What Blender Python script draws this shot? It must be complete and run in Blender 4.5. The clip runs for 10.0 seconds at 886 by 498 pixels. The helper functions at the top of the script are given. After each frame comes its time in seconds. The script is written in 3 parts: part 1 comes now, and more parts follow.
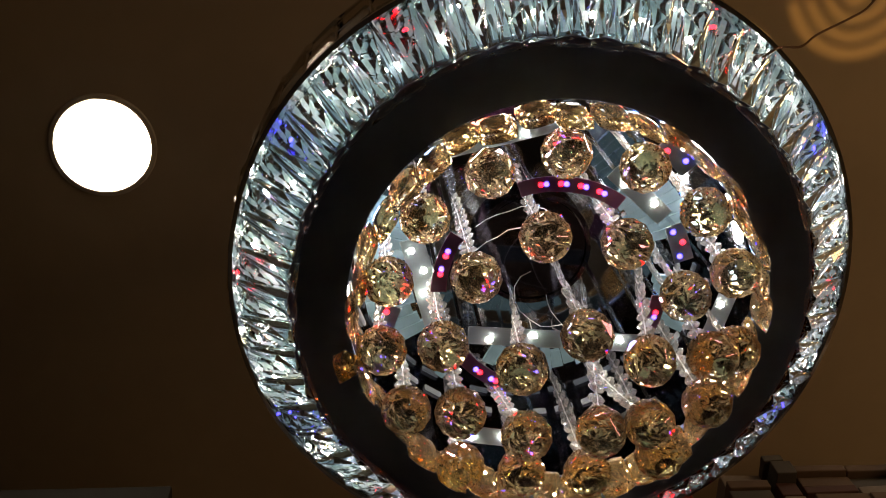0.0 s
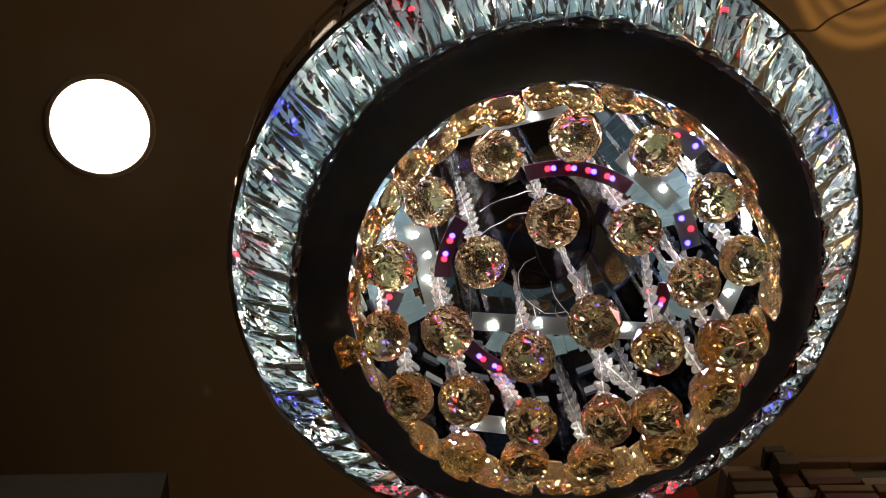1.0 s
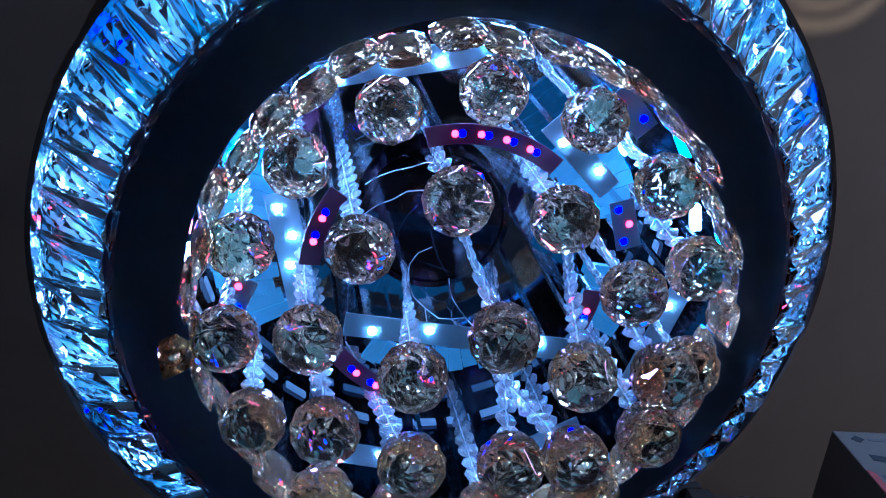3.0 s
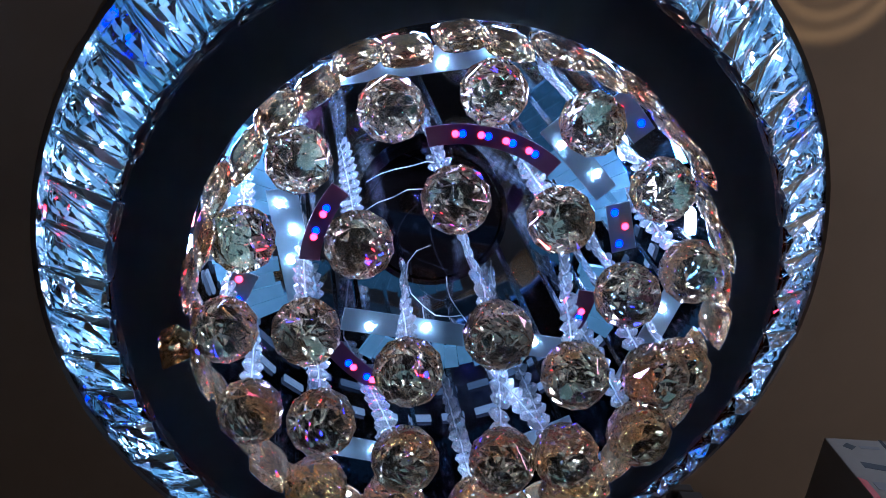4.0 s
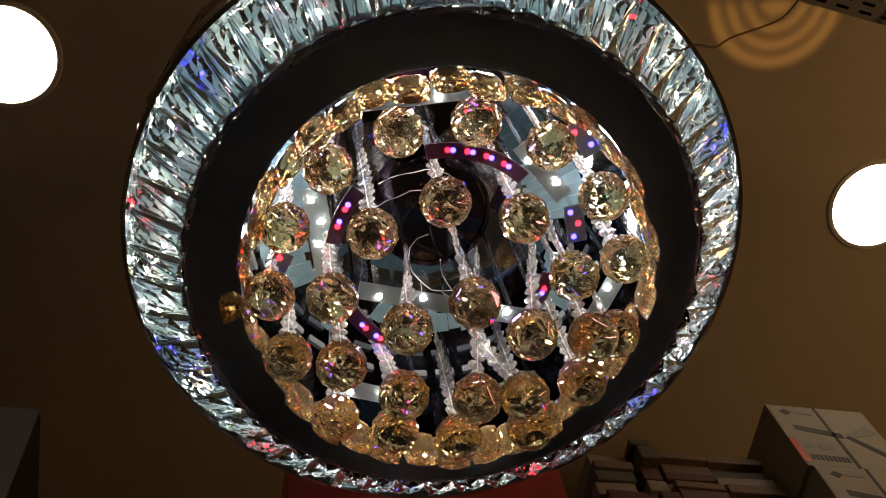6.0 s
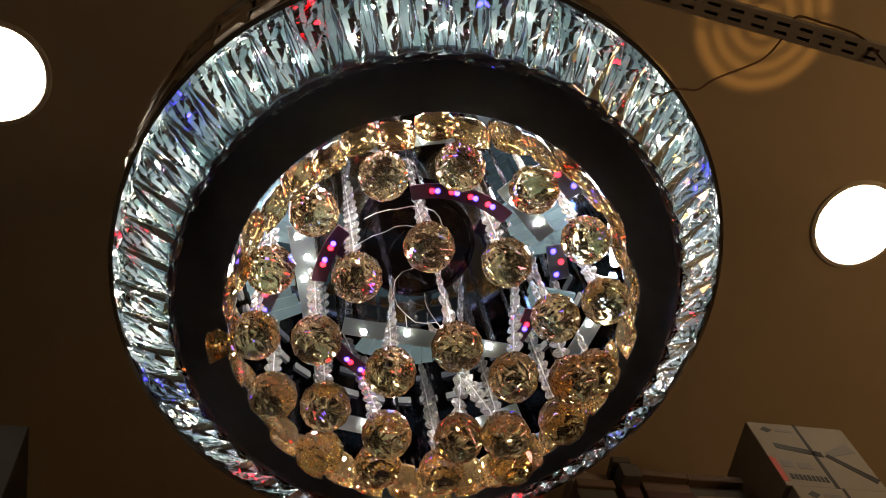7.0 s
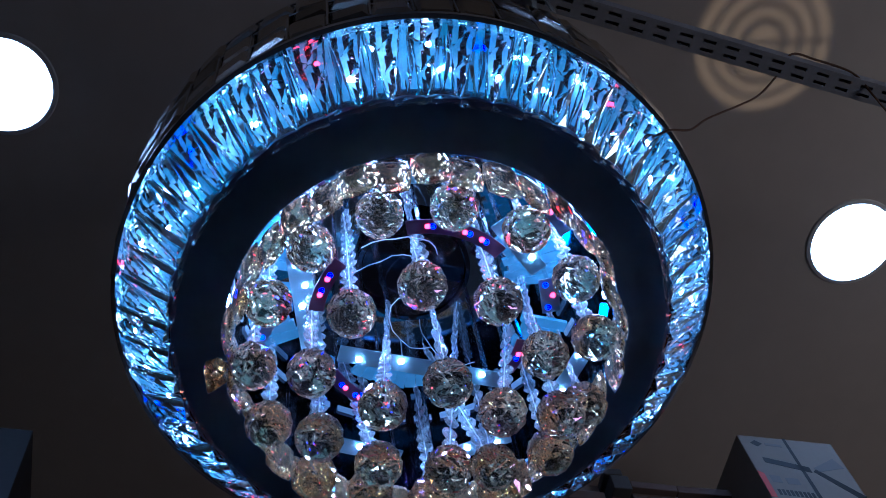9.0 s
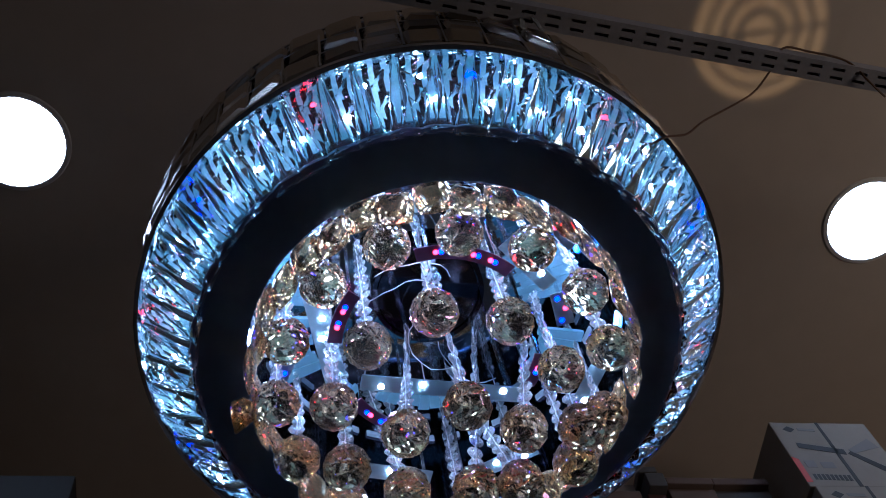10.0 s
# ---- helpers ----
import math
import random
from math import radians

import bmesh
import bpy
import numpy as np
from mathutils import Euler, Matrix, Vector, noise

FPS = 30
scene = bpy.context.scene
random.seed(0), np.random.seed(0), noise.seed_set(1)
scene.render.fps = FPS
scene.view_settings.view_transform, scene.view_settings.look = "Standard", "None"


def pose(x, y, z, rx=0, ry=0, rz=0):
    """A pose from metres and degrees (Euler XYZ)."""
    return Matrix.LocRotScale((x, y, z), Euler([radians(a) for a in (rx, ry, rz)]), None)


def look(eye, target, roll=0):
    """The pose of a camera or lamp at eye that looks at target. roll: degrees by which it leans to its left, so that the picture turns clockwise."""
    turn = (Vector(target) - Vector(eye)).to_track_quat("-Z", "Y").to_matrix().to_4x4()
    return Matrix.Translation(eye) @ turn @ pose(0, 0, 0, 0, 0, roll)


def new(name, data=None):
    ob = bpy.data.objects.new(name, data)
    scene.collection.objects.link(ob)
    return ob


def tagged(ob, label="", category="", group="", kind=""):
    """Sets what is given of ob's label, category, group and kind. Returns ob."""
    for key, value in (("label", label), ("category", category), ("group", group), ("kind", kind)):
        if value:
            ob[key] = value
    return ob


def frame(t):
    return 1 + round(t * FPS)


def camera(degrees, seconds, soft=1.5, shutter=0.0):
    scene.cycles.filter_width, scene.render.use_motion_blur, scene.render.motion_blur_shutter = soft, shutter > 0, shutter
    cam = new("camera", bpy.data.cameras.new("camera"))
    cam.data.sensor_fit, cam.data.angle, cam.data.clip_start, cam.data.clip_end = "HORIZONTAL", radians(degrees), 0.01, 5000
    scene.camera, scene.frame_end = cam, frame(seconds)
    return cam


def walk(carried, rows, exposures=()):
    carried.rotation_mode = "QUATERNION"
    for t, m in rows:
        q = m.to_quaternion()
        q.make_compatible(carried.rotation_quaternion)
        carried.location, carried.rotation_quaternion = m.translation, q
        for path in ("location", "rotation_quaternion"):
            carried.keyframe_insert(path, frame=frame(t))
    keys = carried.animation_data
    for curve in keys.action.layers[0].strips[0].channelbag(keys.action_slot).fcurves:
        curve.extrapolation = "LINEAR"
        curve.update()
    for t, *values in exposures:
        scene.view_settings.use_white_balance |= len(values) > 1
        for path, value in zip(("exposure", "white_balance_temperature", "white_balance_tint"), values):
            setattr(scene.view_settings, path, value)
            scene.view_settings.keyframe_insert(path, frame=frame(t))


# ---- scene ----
cam = camera(44.0, 10.0, soft=0.6)
# seconds, place in metres, turn in degrees
PATH = [
    (0.0, -0.243, -0.534, 1.367, 158.516, 4.6, -1.406),
    (0.5, -0.246, -0.532, 1.365, 157.892, 4.554, -1.571),
    (1.0, -0.252, -0.52, 1.387, 157.901, 4.651, -1.994),
    (1.5, -0.241, -0.459, 1.552, 157.535, 5.193, -2.518),
    (2.0, -0.212, -0.433, 1.568, 157.747, 5.858, -3.948),
    (2.5, -0.194, -0.412, 1.62, 157.215, 6.896, -6.212),
    (2.7, -0.199, -0.411, 1.637, 156.931, 7.643, -6.834),
    (3.8, -0.205, -0.397, 1.681, 156.398, 8.492, -8.877),
    (4.0, -0.202, -0.411, 1.639, 156.616, 7.679, -8.735),
    (4.5, -0.218, -0.436, 1.574, 156.369, 7.687, -8.971),
    (5.0, -0.225, -0.505, 1.418, 156.046, 6.614, -8.824),
    (5.5, -0.25, -0.533, 1.362, 155.544, 7.174, -9.301),
    (5.7, -0.241, -0.527, 1.356, 155.889, 6.735, -9.34),
    (6.8, -0.239, -0.592, 1.373, 154.604, 6.993, -10.314),
    (7.0, -0.242, -0.608, 1.373, 154.506, 6.955, -10.299),
    (7.5, -0.236, -0.634, 1.372, 154.189, 6.592, -10.479),
    (8.0, -0.231, -0.66, 1.374, 153.717, 6.34, -10.603),
    (8.5, -0.234, -0.672, 1.374, 153.416, 6.217, -10.803),
    (9.0, -0.241, -0.692, 1.378, 152.92, 6.143, -11.082),
    (9.5, -0.229, -0.722, 1.369, 152.891, 5.899, -10.378),
    (10.0, -0.22, -0.736, 1.368, 153.407, 6.884, -5.912),
]
# white balance stands in for the LEDs changing colour: warm, cool, then in between
TINTS = [
    (0.0, 0.52, 9000, 10), (1.05, 0.52, 9000, 10), (1.25, 0.50, 3300, 10), (2.7, 0.50, 3300, 10), (3.8, 0.55, 4300, 11),
    (5.0, 0.55, 4300, 11), (5.2, 0.52, 9000, 10), (7.05, 0.52, 9000, 10), (7.25, 0.46, 3600, 9), (9.05, 0.46, 3600, 9),
    (9.2, 0.55, 4350, 10), (10.0, 0.55, 4350, 10),
]
walk(cam, [(t, pose(x, y, z, rx, ry, rz)) for t, x, y, z, rx, ry, rz in PATH], TINTS)

# ---- sizes ----
LAMP_Z = 2.55          # underside of the black ring
R_HOLE, R_PLATE, R_OUT = 0.248, 0.315, 0.391
Z_OUT, Z_TOP = 0.072, 0.235
CEIL = 3.25
BACK_Z = 0.200         # the mirror plate inside, above the ring
TAU = 2 * math.pi

# ---- world and lights ----
world = bpy.data.worlds.new("night")
scene.world = world
world.use_nodes = True
world.node_tree.nodes["Background"].inputs[0].default_value = (0.02, 0.02, 0.025, 1)
world.node_tree.nodes["Background"].inputs[1].default_value = 0.2


def lamp(name, kind, place, energy, colour, target=None, **more):
    data = bpy.data.lights.new(name, kind)
    data.energy, data.color = energy, colour
    ob = new(name, data)
    ob.matrix_world = look(place, target) if target else pose(*place)
    for key, value in more.items():
        if key == "size":
            data.size = value
        elif key == "radius":
            data.shadow_soft_size = value
        elif key == "angle":
            data.spot_size = radians(value)
        elif key == "blend":
            data.spot_blend = value
    return ob


# added warm spot; an unseen ring louvre over it casts the rings on the ceiling
UP = (0.642, -0.280)
STAND = (0.75, 0.25)
lamp("warm_uplight", "SPOT", (*STAND, 1.0), 42, (1.0, 0.54, 0.17), (*UP, CEIL), radius=0.0015, angle=8.5, blend=0.25)
# other warm shop lamps further along the room
lamp("warm_shop_lamp", "AREA", (2.2, -0.9, 2.2), 6.2, (1.0, 0.66, 0.36), (1.9, -0.3, 3.18), size=0.5)


# ---- materials ----
def material(name, base=(0.5, 0.5, 0.5), rough=0.5, metal=0.0, glass=0.0, ior=1.5, noise_scale=0, spread=0.15, bump=0.0,
             glow=None, strength=0.0, per_object=0.0, coat=0.0, film=0.0):
    m = bpy.data.materials.new(name)
    m.use_nodes = True
    tree = m.node_tree
    b = tree.nodes["Principled BSDF"]
    b.inputs["Base Color"].default_value = (*base, 1)
    b.inputs["Roughness"].default_value = rough
    b.inputs["Metallic"].default_value = metal
    b.inputs["Transmission Weight"].default_value = glass
    b.inputs["IOR"].default_value = ior
    b.inputs["Coat Weight"].default_value = coat
    if film:   # iridescent coating, in nanometres
        b.inputs["Thin Film Thickness"].default_value = film
        b.inputs["Thin Film IOR"].default_value = 1.9
    if glow:
        b.inputs["Emission Color"].default_value = (*glow, 1)
        b.inputs["Emission Strength"].default_value = strength
    colour = None
    if noise_scale:
        co = tree.nodes.new("ShaderNodeTexCoord")
        n1 = tree.nodes.new("ShaderNodeTexNoise")
        n1.inputs["Scale"].default_value = noise_scale
        n1.inputs["Detail"].default_value = 6
        n2 = tree.nodes.new("ShaderNodeTexNoise")
        n2.inputs["Scale"].default_value = noise_scale * 14
        n2.inputs["Detail"].default_value = 3
        tree.links.new(co.outputs["Object"], n1.inputs["Vector"])
        tree.links.new(co.outputs["Object"], n2.inputs["Vector"])
        mixf = tree.nodes.new("ShaderNodeMath")
        mixf.operation = "MULTIPLY_ADD"
        mixf.inputs[1].default_value = 0.35
        tree.links.new(n2.outputs["Fac"], mixf.inputs[0])
        tree.links.new(n1.outputs["Fac"], mixf.inputs[2])
        ramp = tree.nodes.new("ShaderNodeValToRGB")
        ramp.color_ramp.elements[0].position, ramp.color_ramp.elements[1].position = 0.4, 0.95
        ramp.color_ramp.elements[0].color = (*[c * (1 - spread) for c in base], 1)
        ramp.color_ramp.elements[1].color = (*[min(1, c * (1 + spread)) for c in base], 1)
        tree.links.new(mixf.outputs[0], ramp.inputs["Fac"])
        colour = ramp.outputs["Color"]
        if bump:
            bp = tree.nodes.new("ShaderNodeBump")
            bp.inputs["Strength"].default_value = bump
            bp.inputs["Distance"].default_value = 0.002
            tree.links.new(n2.outputs["Fac"], bp.inputs["Height"])
            tree.links.new(bp.outputs["Normal"], b.inputs["Normal"])
    if per_object:
        info = tree.nodes.new("ShaderNodeObjectInfo")
        hsv = tree.nodes.new("ShaderNodeHueSaturation")
        rng = tree.nodes.new("ShaderNodeMapRange")
        rng.inputs["To Min"].default_value, rng.inputs["To Max"].default_value = 1 - per_object, 1 + per_object
        tree.links.new(info.outputs["Random"], rng.inputs["Value"])
        tree.links.new(rng.outputs["Result"], hsv.inputs["Value"])
        if colour:
            tree.links.new(colour, hsv.inputs["Color"])
        else:
            hsv.inputs["Color"].default_value = (*base, 1)
        colour = hsv.outputs["Color"]
    if colour:
        tree.links.new(colour, b.inputs["Base Color"])
    return m


CLEAR = material("clear_crystal", (0.96, 0.98, 1.0), 0.0, glass=1.0, ior=1.56, per_object=0.04, film=420)
COGNAC = material("cognac_crystal", (1.0, 0.73, 0.41), 0.0, glass=0.965, ior=1.60, per_object=0.10, film=300)
AMBER = material("amber_crystal", (1.0, 0.58, 0.25), 0.0, glass=0.94, ior=1.58, per_object=0.10, film=260)
BEAD = material("bead_crystal", (0.97, 0.98, 1.0), 0.0, glass=0.80, ior=1.56, per_object=0.06)
BLACK = material("black_gloss_acrylic", (0.095, 0.140, 0.270), 0.32, noise_scale=3, spread=0.3)
TINTED = material("tinted_mirror", (0.34, 0.37, 0.42), 0.06, metal=1.0, noise_scale=6, spread=0.2)
BACKPLATE = material("dark_mirror_back_plate", (0.30, 0.33, 0.38), 0.06, metal=1.0, noise_scale=6, spread=0.3)
DARK_MIRROR = material("dark_mirror_plate", (0.10, 0.09, 0.12), 0.07, metal=1.0, noise_scale=8, spread=0.3)
SMOKE = material("smoked_mirror_tile", (0.55, 0.50, 0.44), 0.20, metal=1.0, per_object=0.6)
CHROME = material("chrome", (0.75, 0.76, 0.78), 0.12, metal=1.0, noise_scale=20, spread=0.1)
RINGPCB = material("led_board_violet", (0.075, 0.018, 0.045), 0.4, noise_scale=40, spread=0.2)
PCB = material("led_board_white", (0.14, 0.18, 0.20), 0.45, noise_scale=40, spread=0.08)
WHITE_LED = material("white_led", (1, 1, 1), 0.4, glow=(0.86, 0.95, 1.0), strength=600)
RED_LED = material("red_led", (1, 0.1, 0.1), 0.4, glow=(1.0, 0.008, 0.02), strength=14)
BLUE_LED = material("blue_led", (0.1, 0.1, 1), 0.4, glow=(0.02, 0.02, 1.0), strength=16)
# emission added to the teal acrylic, standing in for LED light on it
ACRYLIC_GLOW = material("glowing_light_guide", (0.06, 0.10, 0.13), 0.25, noise_scale=14, spread=0.2, glow=(0.42, 0.72, 0.90), strength=0.13)
# glow of the bars added inside to brighten beads and balls
BAR_BRIGHT = material("light_bar_bright", (0.8, 0.8, 0.8), 0.3, glow=(0.92, 0.97, 1.0), strength=105.0)
BAR_BLUE = material("light_bar_blue", (0.5, 0.6, 0.8), 0.3, glow=(0.16, 0.38, 1.0), strength=32.0)
BAR_RED = material("light_bar_red", (0.8, 0.5, 0.5), 0.3, glow=(1.0, 0.14, 0.12), strength=18.0)
BAR_SOFT = material("light_bar_soft", (0.12, 0.13, 0.14), 0.3, glow=(0.72, 0.84, 1.0), strength=0.15)
PANEL = material("backlit_panel", (0.30, 0.34, 0.38), 0.25, noise_scale=60, spread=0.5, bump=0.4, glow=(0.42, 0.74, 0.95), strength=0.20)
WIRE = material("silver_wire", (0.7, 0.7, 0.72), 0.3, metal=1.0)
CEILING = material("ceiling_paint", (0.50, 0.42, 0.33), 0.85, noise_scale=1.3, spread=0.10, bump=0.10)
WALL = material("wall_paint", (0.34, 0.27, 0.20), 0.85, noise_scale=1.2, spread=0.10, bump=0.10)
FLOOR = material("floor_tiles", (0.12, 0.10, 0.09), 0.35, noise_scale=2, spread=0.12)
DOWNLIGHT = material("downlight_panel", (1, 1, 1), 0.4, glow=(1.0, 0.98, 0.96), strength=7.5)
TRIM = material("downlight_trim", (0.62, 0.58, 0.52), 0.5, noise_scale=12, spread=0.06)
STEEL = material("grey_slotted_steel", (0.42, 0.40, 0.41), 0.5, metal=0.1, noise_scale=15, spread=0.2, bump=0.1)
CABLE = material("brown_cable", (0.16, 0.08, 0.04), 0.6)
CARD = material("white_carton", (0.28, 0.25, 0.21), 0.75, noise_scale=6, spread=0.10, bump=0.05)
KRAFT = material("brown_carton", (0.15, 0.10, 0.075), 0.8, noise_scale=7, spread=0.15, bump=0.08)
MAROON = material("maroon_carton", (0.09, 0.035, 0.03), 0.7, noise_scale=7, spread=0.15)
GREYCARD = material("grey_carton", (0.09, 0.082, 0.075), 0.75, noise_scale=7, spread=0.15)
INK = material("black_print", (0.012, 0.012, 0.014), 0.6)
GREYINK = material("grey_print", (0.20, 0.19, 0.19), 0.6)
RED = material("red_carton", (0.30, 0.03, 0.025), 0.6, noise_scale=7, spread=0.15)
REDINK = material("red_print", (0.55, 0.06, 0.04), 0.6)
SHELF = material("steel_shelf", (0.25, 0.22, 0.19), 0.55, noise_scale=5, spread=0.15)


# ---- mesh helpers ----
def mesh_of(name, bm, mat, edge=0.0):
    """edge: width of the polished chamfer along the cut edges."""
    me = bpy.data.meshes.new(name)
    bmesh.ops.recalc_face_normals(bm, faces=bm.faces[:])
    if edge:
        bmesh.ops.bevel(bm, geom=bm.edges[:], offset=edge, segments=1, affect="EDGES", profile=0.5, clamp_overlap=True)
    bm.to_mesh(me)
    bm.free()
    me.materials.append(mat)
    return me


def part(name, bm, mat, parent=None, label="", m=None):
    me = bm if isinstance(bm, bpy.types.Mesh) else mesh_of(name, bm, mat)
    ob = new(name, me)
    if parent is not None:
        ob.parent = parent
    if m is not None:
        ob.matrix_basis = m
    if label:
        ob["label"] = label
    return ob


def add_box(bm, size, m=None, bevel=0.0):
    made = bmesh.ops.create_cube(bm, size=1.0, matrix=(m or Matrix()) @ Matrix.Diagonal((*size, 1)))
    if bevel:
        edges = list({e for v in made["verts"] for e in v.link_edges})
        bmesh.ops.bevel(bm, geom=edges, offset=bevel, segments=2, affect="EDGES", profile=0.5)


def box(size, m=None, bevel=0.0):
    bm = bmesh.new()
    add_box(bm, size, m, bevel)
    return bm


def lathe(profile, n=96, closed=True):
    """A ring from (radius, z) points."""
    bm = bmesh.new()
    rings = [[bm.verts.new((r * math.cos(TAU * i / n), r * math.sin(TAU * i / n), z)) for i in range(n)] for r, z in profile]
    pairs = list(zip(rings, rings[1:])) + ([(rings[-1], rings[0])] if closed else [])
    for a, b in pairs:
        for i in range(n):
            bm.faces.new((a[i], a[(i + 1) % n], b[(i + 1) % n], b[i]))
    return bm


def disc(r, z0, z1, n=64):
    bm = bmesh.new()
    bmesh.ops.create_cone(bm, cap_ends=True, segments=n, radius1=r, radius2=r, depth=z1 - z0, matrix=Matrix.Translation((0, 0, (z0 + z1) / 2)))
    return bm


def tube(points, radius, sides=6):
    bm = bmesh.new()
    rings = []
    for i, p in enumerate(points):
        p = Vector(p)
        d = (Vector(points[min(i + 1, len(points) - 1)]) - Vector(points[max(i - 1, 0)])).normalized()
        a = d.orthogonal().normalized()
        b = d.cross(a)
        rings.append([bm.verts.new(p + radius * (math.cos(TAU * k / sides) * a + math.sin(TAU * k / sides) * b)) for k in range(sides)])
    for a, b in zip(rings, rings[1:]):
        for k in range(sides):
            bm.faces.new((a[k], a[(k + 1) % sides], b[(k + 1) % sides], b[k]))
    bm.faces.new(rings[0])
    bm.faces.new(rings[-1])
    return bm


# ---- the room ----
def slab(name, size, place, mat, label, category):
    ob = part(name, box(size), mat)
    ob.location = place
    return tagged(ob, label, category, kind="structure")


X0, X1, Y0, Y1 = -2.6, 3.2, -3.0, 1.45
CX, CY, LX, LY = (X0 + X1) / 2, (Y0 + Y1) / 2, X1 - X0, Y1 - Y0
slab("floor", (LX, LY, 0.1), (CX, CY, -0.05), FLOOR, "grey-beige tiled shop floor", "floor")
slab("wall_north", (LX, 0.12, CEIL), (CX, Y1 + 0.06, CEIL / 2), WALL, "beige painted shop wall behind the stacked cartons", "wall")
slab("wall_south", (LX, 0.12, CEIL), (CX, Y0 - 0.06, CEIL / 2), WALL, "plain beige painted shop wall", "wall")
slab("wall_east", (0.12, LY, CEIL), (X1 + 0.06, CY, CEIL / 2), WALL, "plain beige painted shop wall", "wall")
slab("wall_west", (0.12, LY, CEIL), (X0 - 0.06, CY, CEIL / 2), WALL, "plain beige painted shop wall", "wall")
slab("ceiling", (LX + 0.24, LY + 0.24, 0.12), (CX, CY, CEIL + 0.06), CEILING, "matt beige-brown painted ceiling in dim light", "ceiling")


def downlight(place, radius):
    root = new("downlight")
    root.location = place
    tagged(root, "round white recessed downlight, lit, with a slim trim ring", "ceiling light", "downlights in the ceiling")
    part("trim_ring", lathe([(radius + 0.0005, -0.0015), (radius + 0.003, -0.004), (radius + 0.010, -0.003), (radius + 0.012, 0.0), (radius + 0.0005, 0.0)], 64), TRIM, root)
    part("diffuser", disc(radius, -0.005, -0.001), DOWNLIGHT, root, "glowing white diffuser")
    return root


downlight((-0.672, 0.008, CEIL), 0.081)
downlight((0.960, 0.084, CEIL), 0.084)

# unseen downlights, added for bright spots in the crystals
for x, y in ((-0.68, -1.65), (0.97, -1.65), (2.60, -1.65), (-2.2, -1.65)):
    downlight((x, y, CEIL), 0.082)

# ---- the chandelier ----
chandelier = new("chandelier")
chandelier.location = (0, 0, LAMP_Z)
tagged(chandelier, "round crystal chandelier with a black ring, lit by coloured LEDs", "chandelier")

part("black_ring", lathe([(R_HOLE, 0.0), (R_PLATE, 0.0), (R_PLATE, 0.006), (R_HOLE, 0.006)], 128), BLACK, chandelier, "glossy black acrylic ring plate")
part("inner_wall", lathe([(R_HOLE + 0.003, 0.0065), (R_HOLE + 0.006, 0.0065), (R_HOLE + 0.006, BACK_Z), (R_HOLE + 0.003, BACK_Z)], 128), DARK_MIRROR, chandelier, "dark polished inner wall")
for i in range(40):   # added fill bars that light the crystals, far stronger on the unseen south half
    a = TAU * (i + 0.5) / 40
    part("light_bar", box((0.026, 0.003, 0.012), Matrix(), 0.0008), BAR_SOFT if i < 19 else (BAR_BRIGHT, BAR_BLUE, BAR_BRIGHT, BAR_BRIGHT, BAR_BLUE, BAR_BRIGHT, BAR_RED)[i % 7], chandelier, m=pose((R_HOLE + 0.0005) * math.cos(a), (R_HOLE + 0.0005) * math.sin(a), 0.172 if i < 19 else 0.080, 0, 0, math.degrees(a) + 90))
part("back_plate", disc(R_HOLE + 0.004, BACK_Z + 0.0005, BACK_Z + 0.008, 96), BACKPLATE, chandelier, "mirror steel back plate with reflections")
part("drum", lathe([(R_OUT - 0.0055, Z_OUT + 0.006), (R_OUT - 0.0055, Z_TOP), (R_OUT - 0.02, Z_TOP), (R_OUT - 0.02, Z_OUT + 0.006)], 96), DARK_MIRROR, chandelier, "dark mirror drum wall")
part("top_plate", disc(R_OUT - 0.005, Z_TOP + 0.001, Z_TOP + 0.008, 96), STEEL, chandelier)
part("hanging_rod", tube([(0, 0, Z_TOP + 0.008), (0, 0, CEIL - LAMP_Z - 0.03)], 0.012, 12), STEEL, chandelier)
part("ceiling_rose", lathe([(0.0005, CEIL - LAMP_Z - 0.03), (0.05, CEIL - LAMP_Z - 0.03), (0.06, CEIL - LAMP_Z), (0.0005, CEIL - LAMP_Z)], 32), STEEL, chandelier)

N_PRISM = 52
# backing cone: polished below, backlit above
def cone_z(r):
    return 0.018 + (r - R_PLATE) / (R_OUT - R_PLATE) * Z_OUT


def cone_ring(r0, r1, lift=0.0):
    return lathe([(r0, cone_z(r0) - lift), (r1, cone_z(r1) - lift), (r1, cone_z(r1) + 0.003), (r0, cone_z(r0) + 0.003)], 96)


part("polished_cone", cone_ring(R_PLATE - 0.006, R_OUT - 0.012), TINTED, chandelier, "polished steel cone behind the prisms")


def backlit_strips(n, fill, shift):
    bm = bmesh.new()
    for i in range(n):
        q = []
        for r in (R_PLATE + 0.003, R_OUT - 0.014):
            for da in (-fill / 2, fill / 2):
                a = TAU * (i + da + shift) / n
                q += [(r * math.cos(a), r * math.sin(a), cone_z(r) - 0.0035), (r * math.cos(a), r * math.sin(a), cone_z(r) - 0.0005)]
        v = [bm.verts.new(p) for p in q]
        for f in ((0, 2, 6, 4), (1, 5, 7, 3), (0, 4, 5, 1), (2, 3, 7, 6), (0, 1, 3, 2), (4, 6, 7, 5)):
            bm.faces.new([v[k] for k in f])
    return bm


tagged(part("backlit_strips", backlit_strips(3 * N_PRISM, 0.46, 0.25), PANEL, chandelier, "pale blue backlit strips behind the prisms"), kind="stuff")


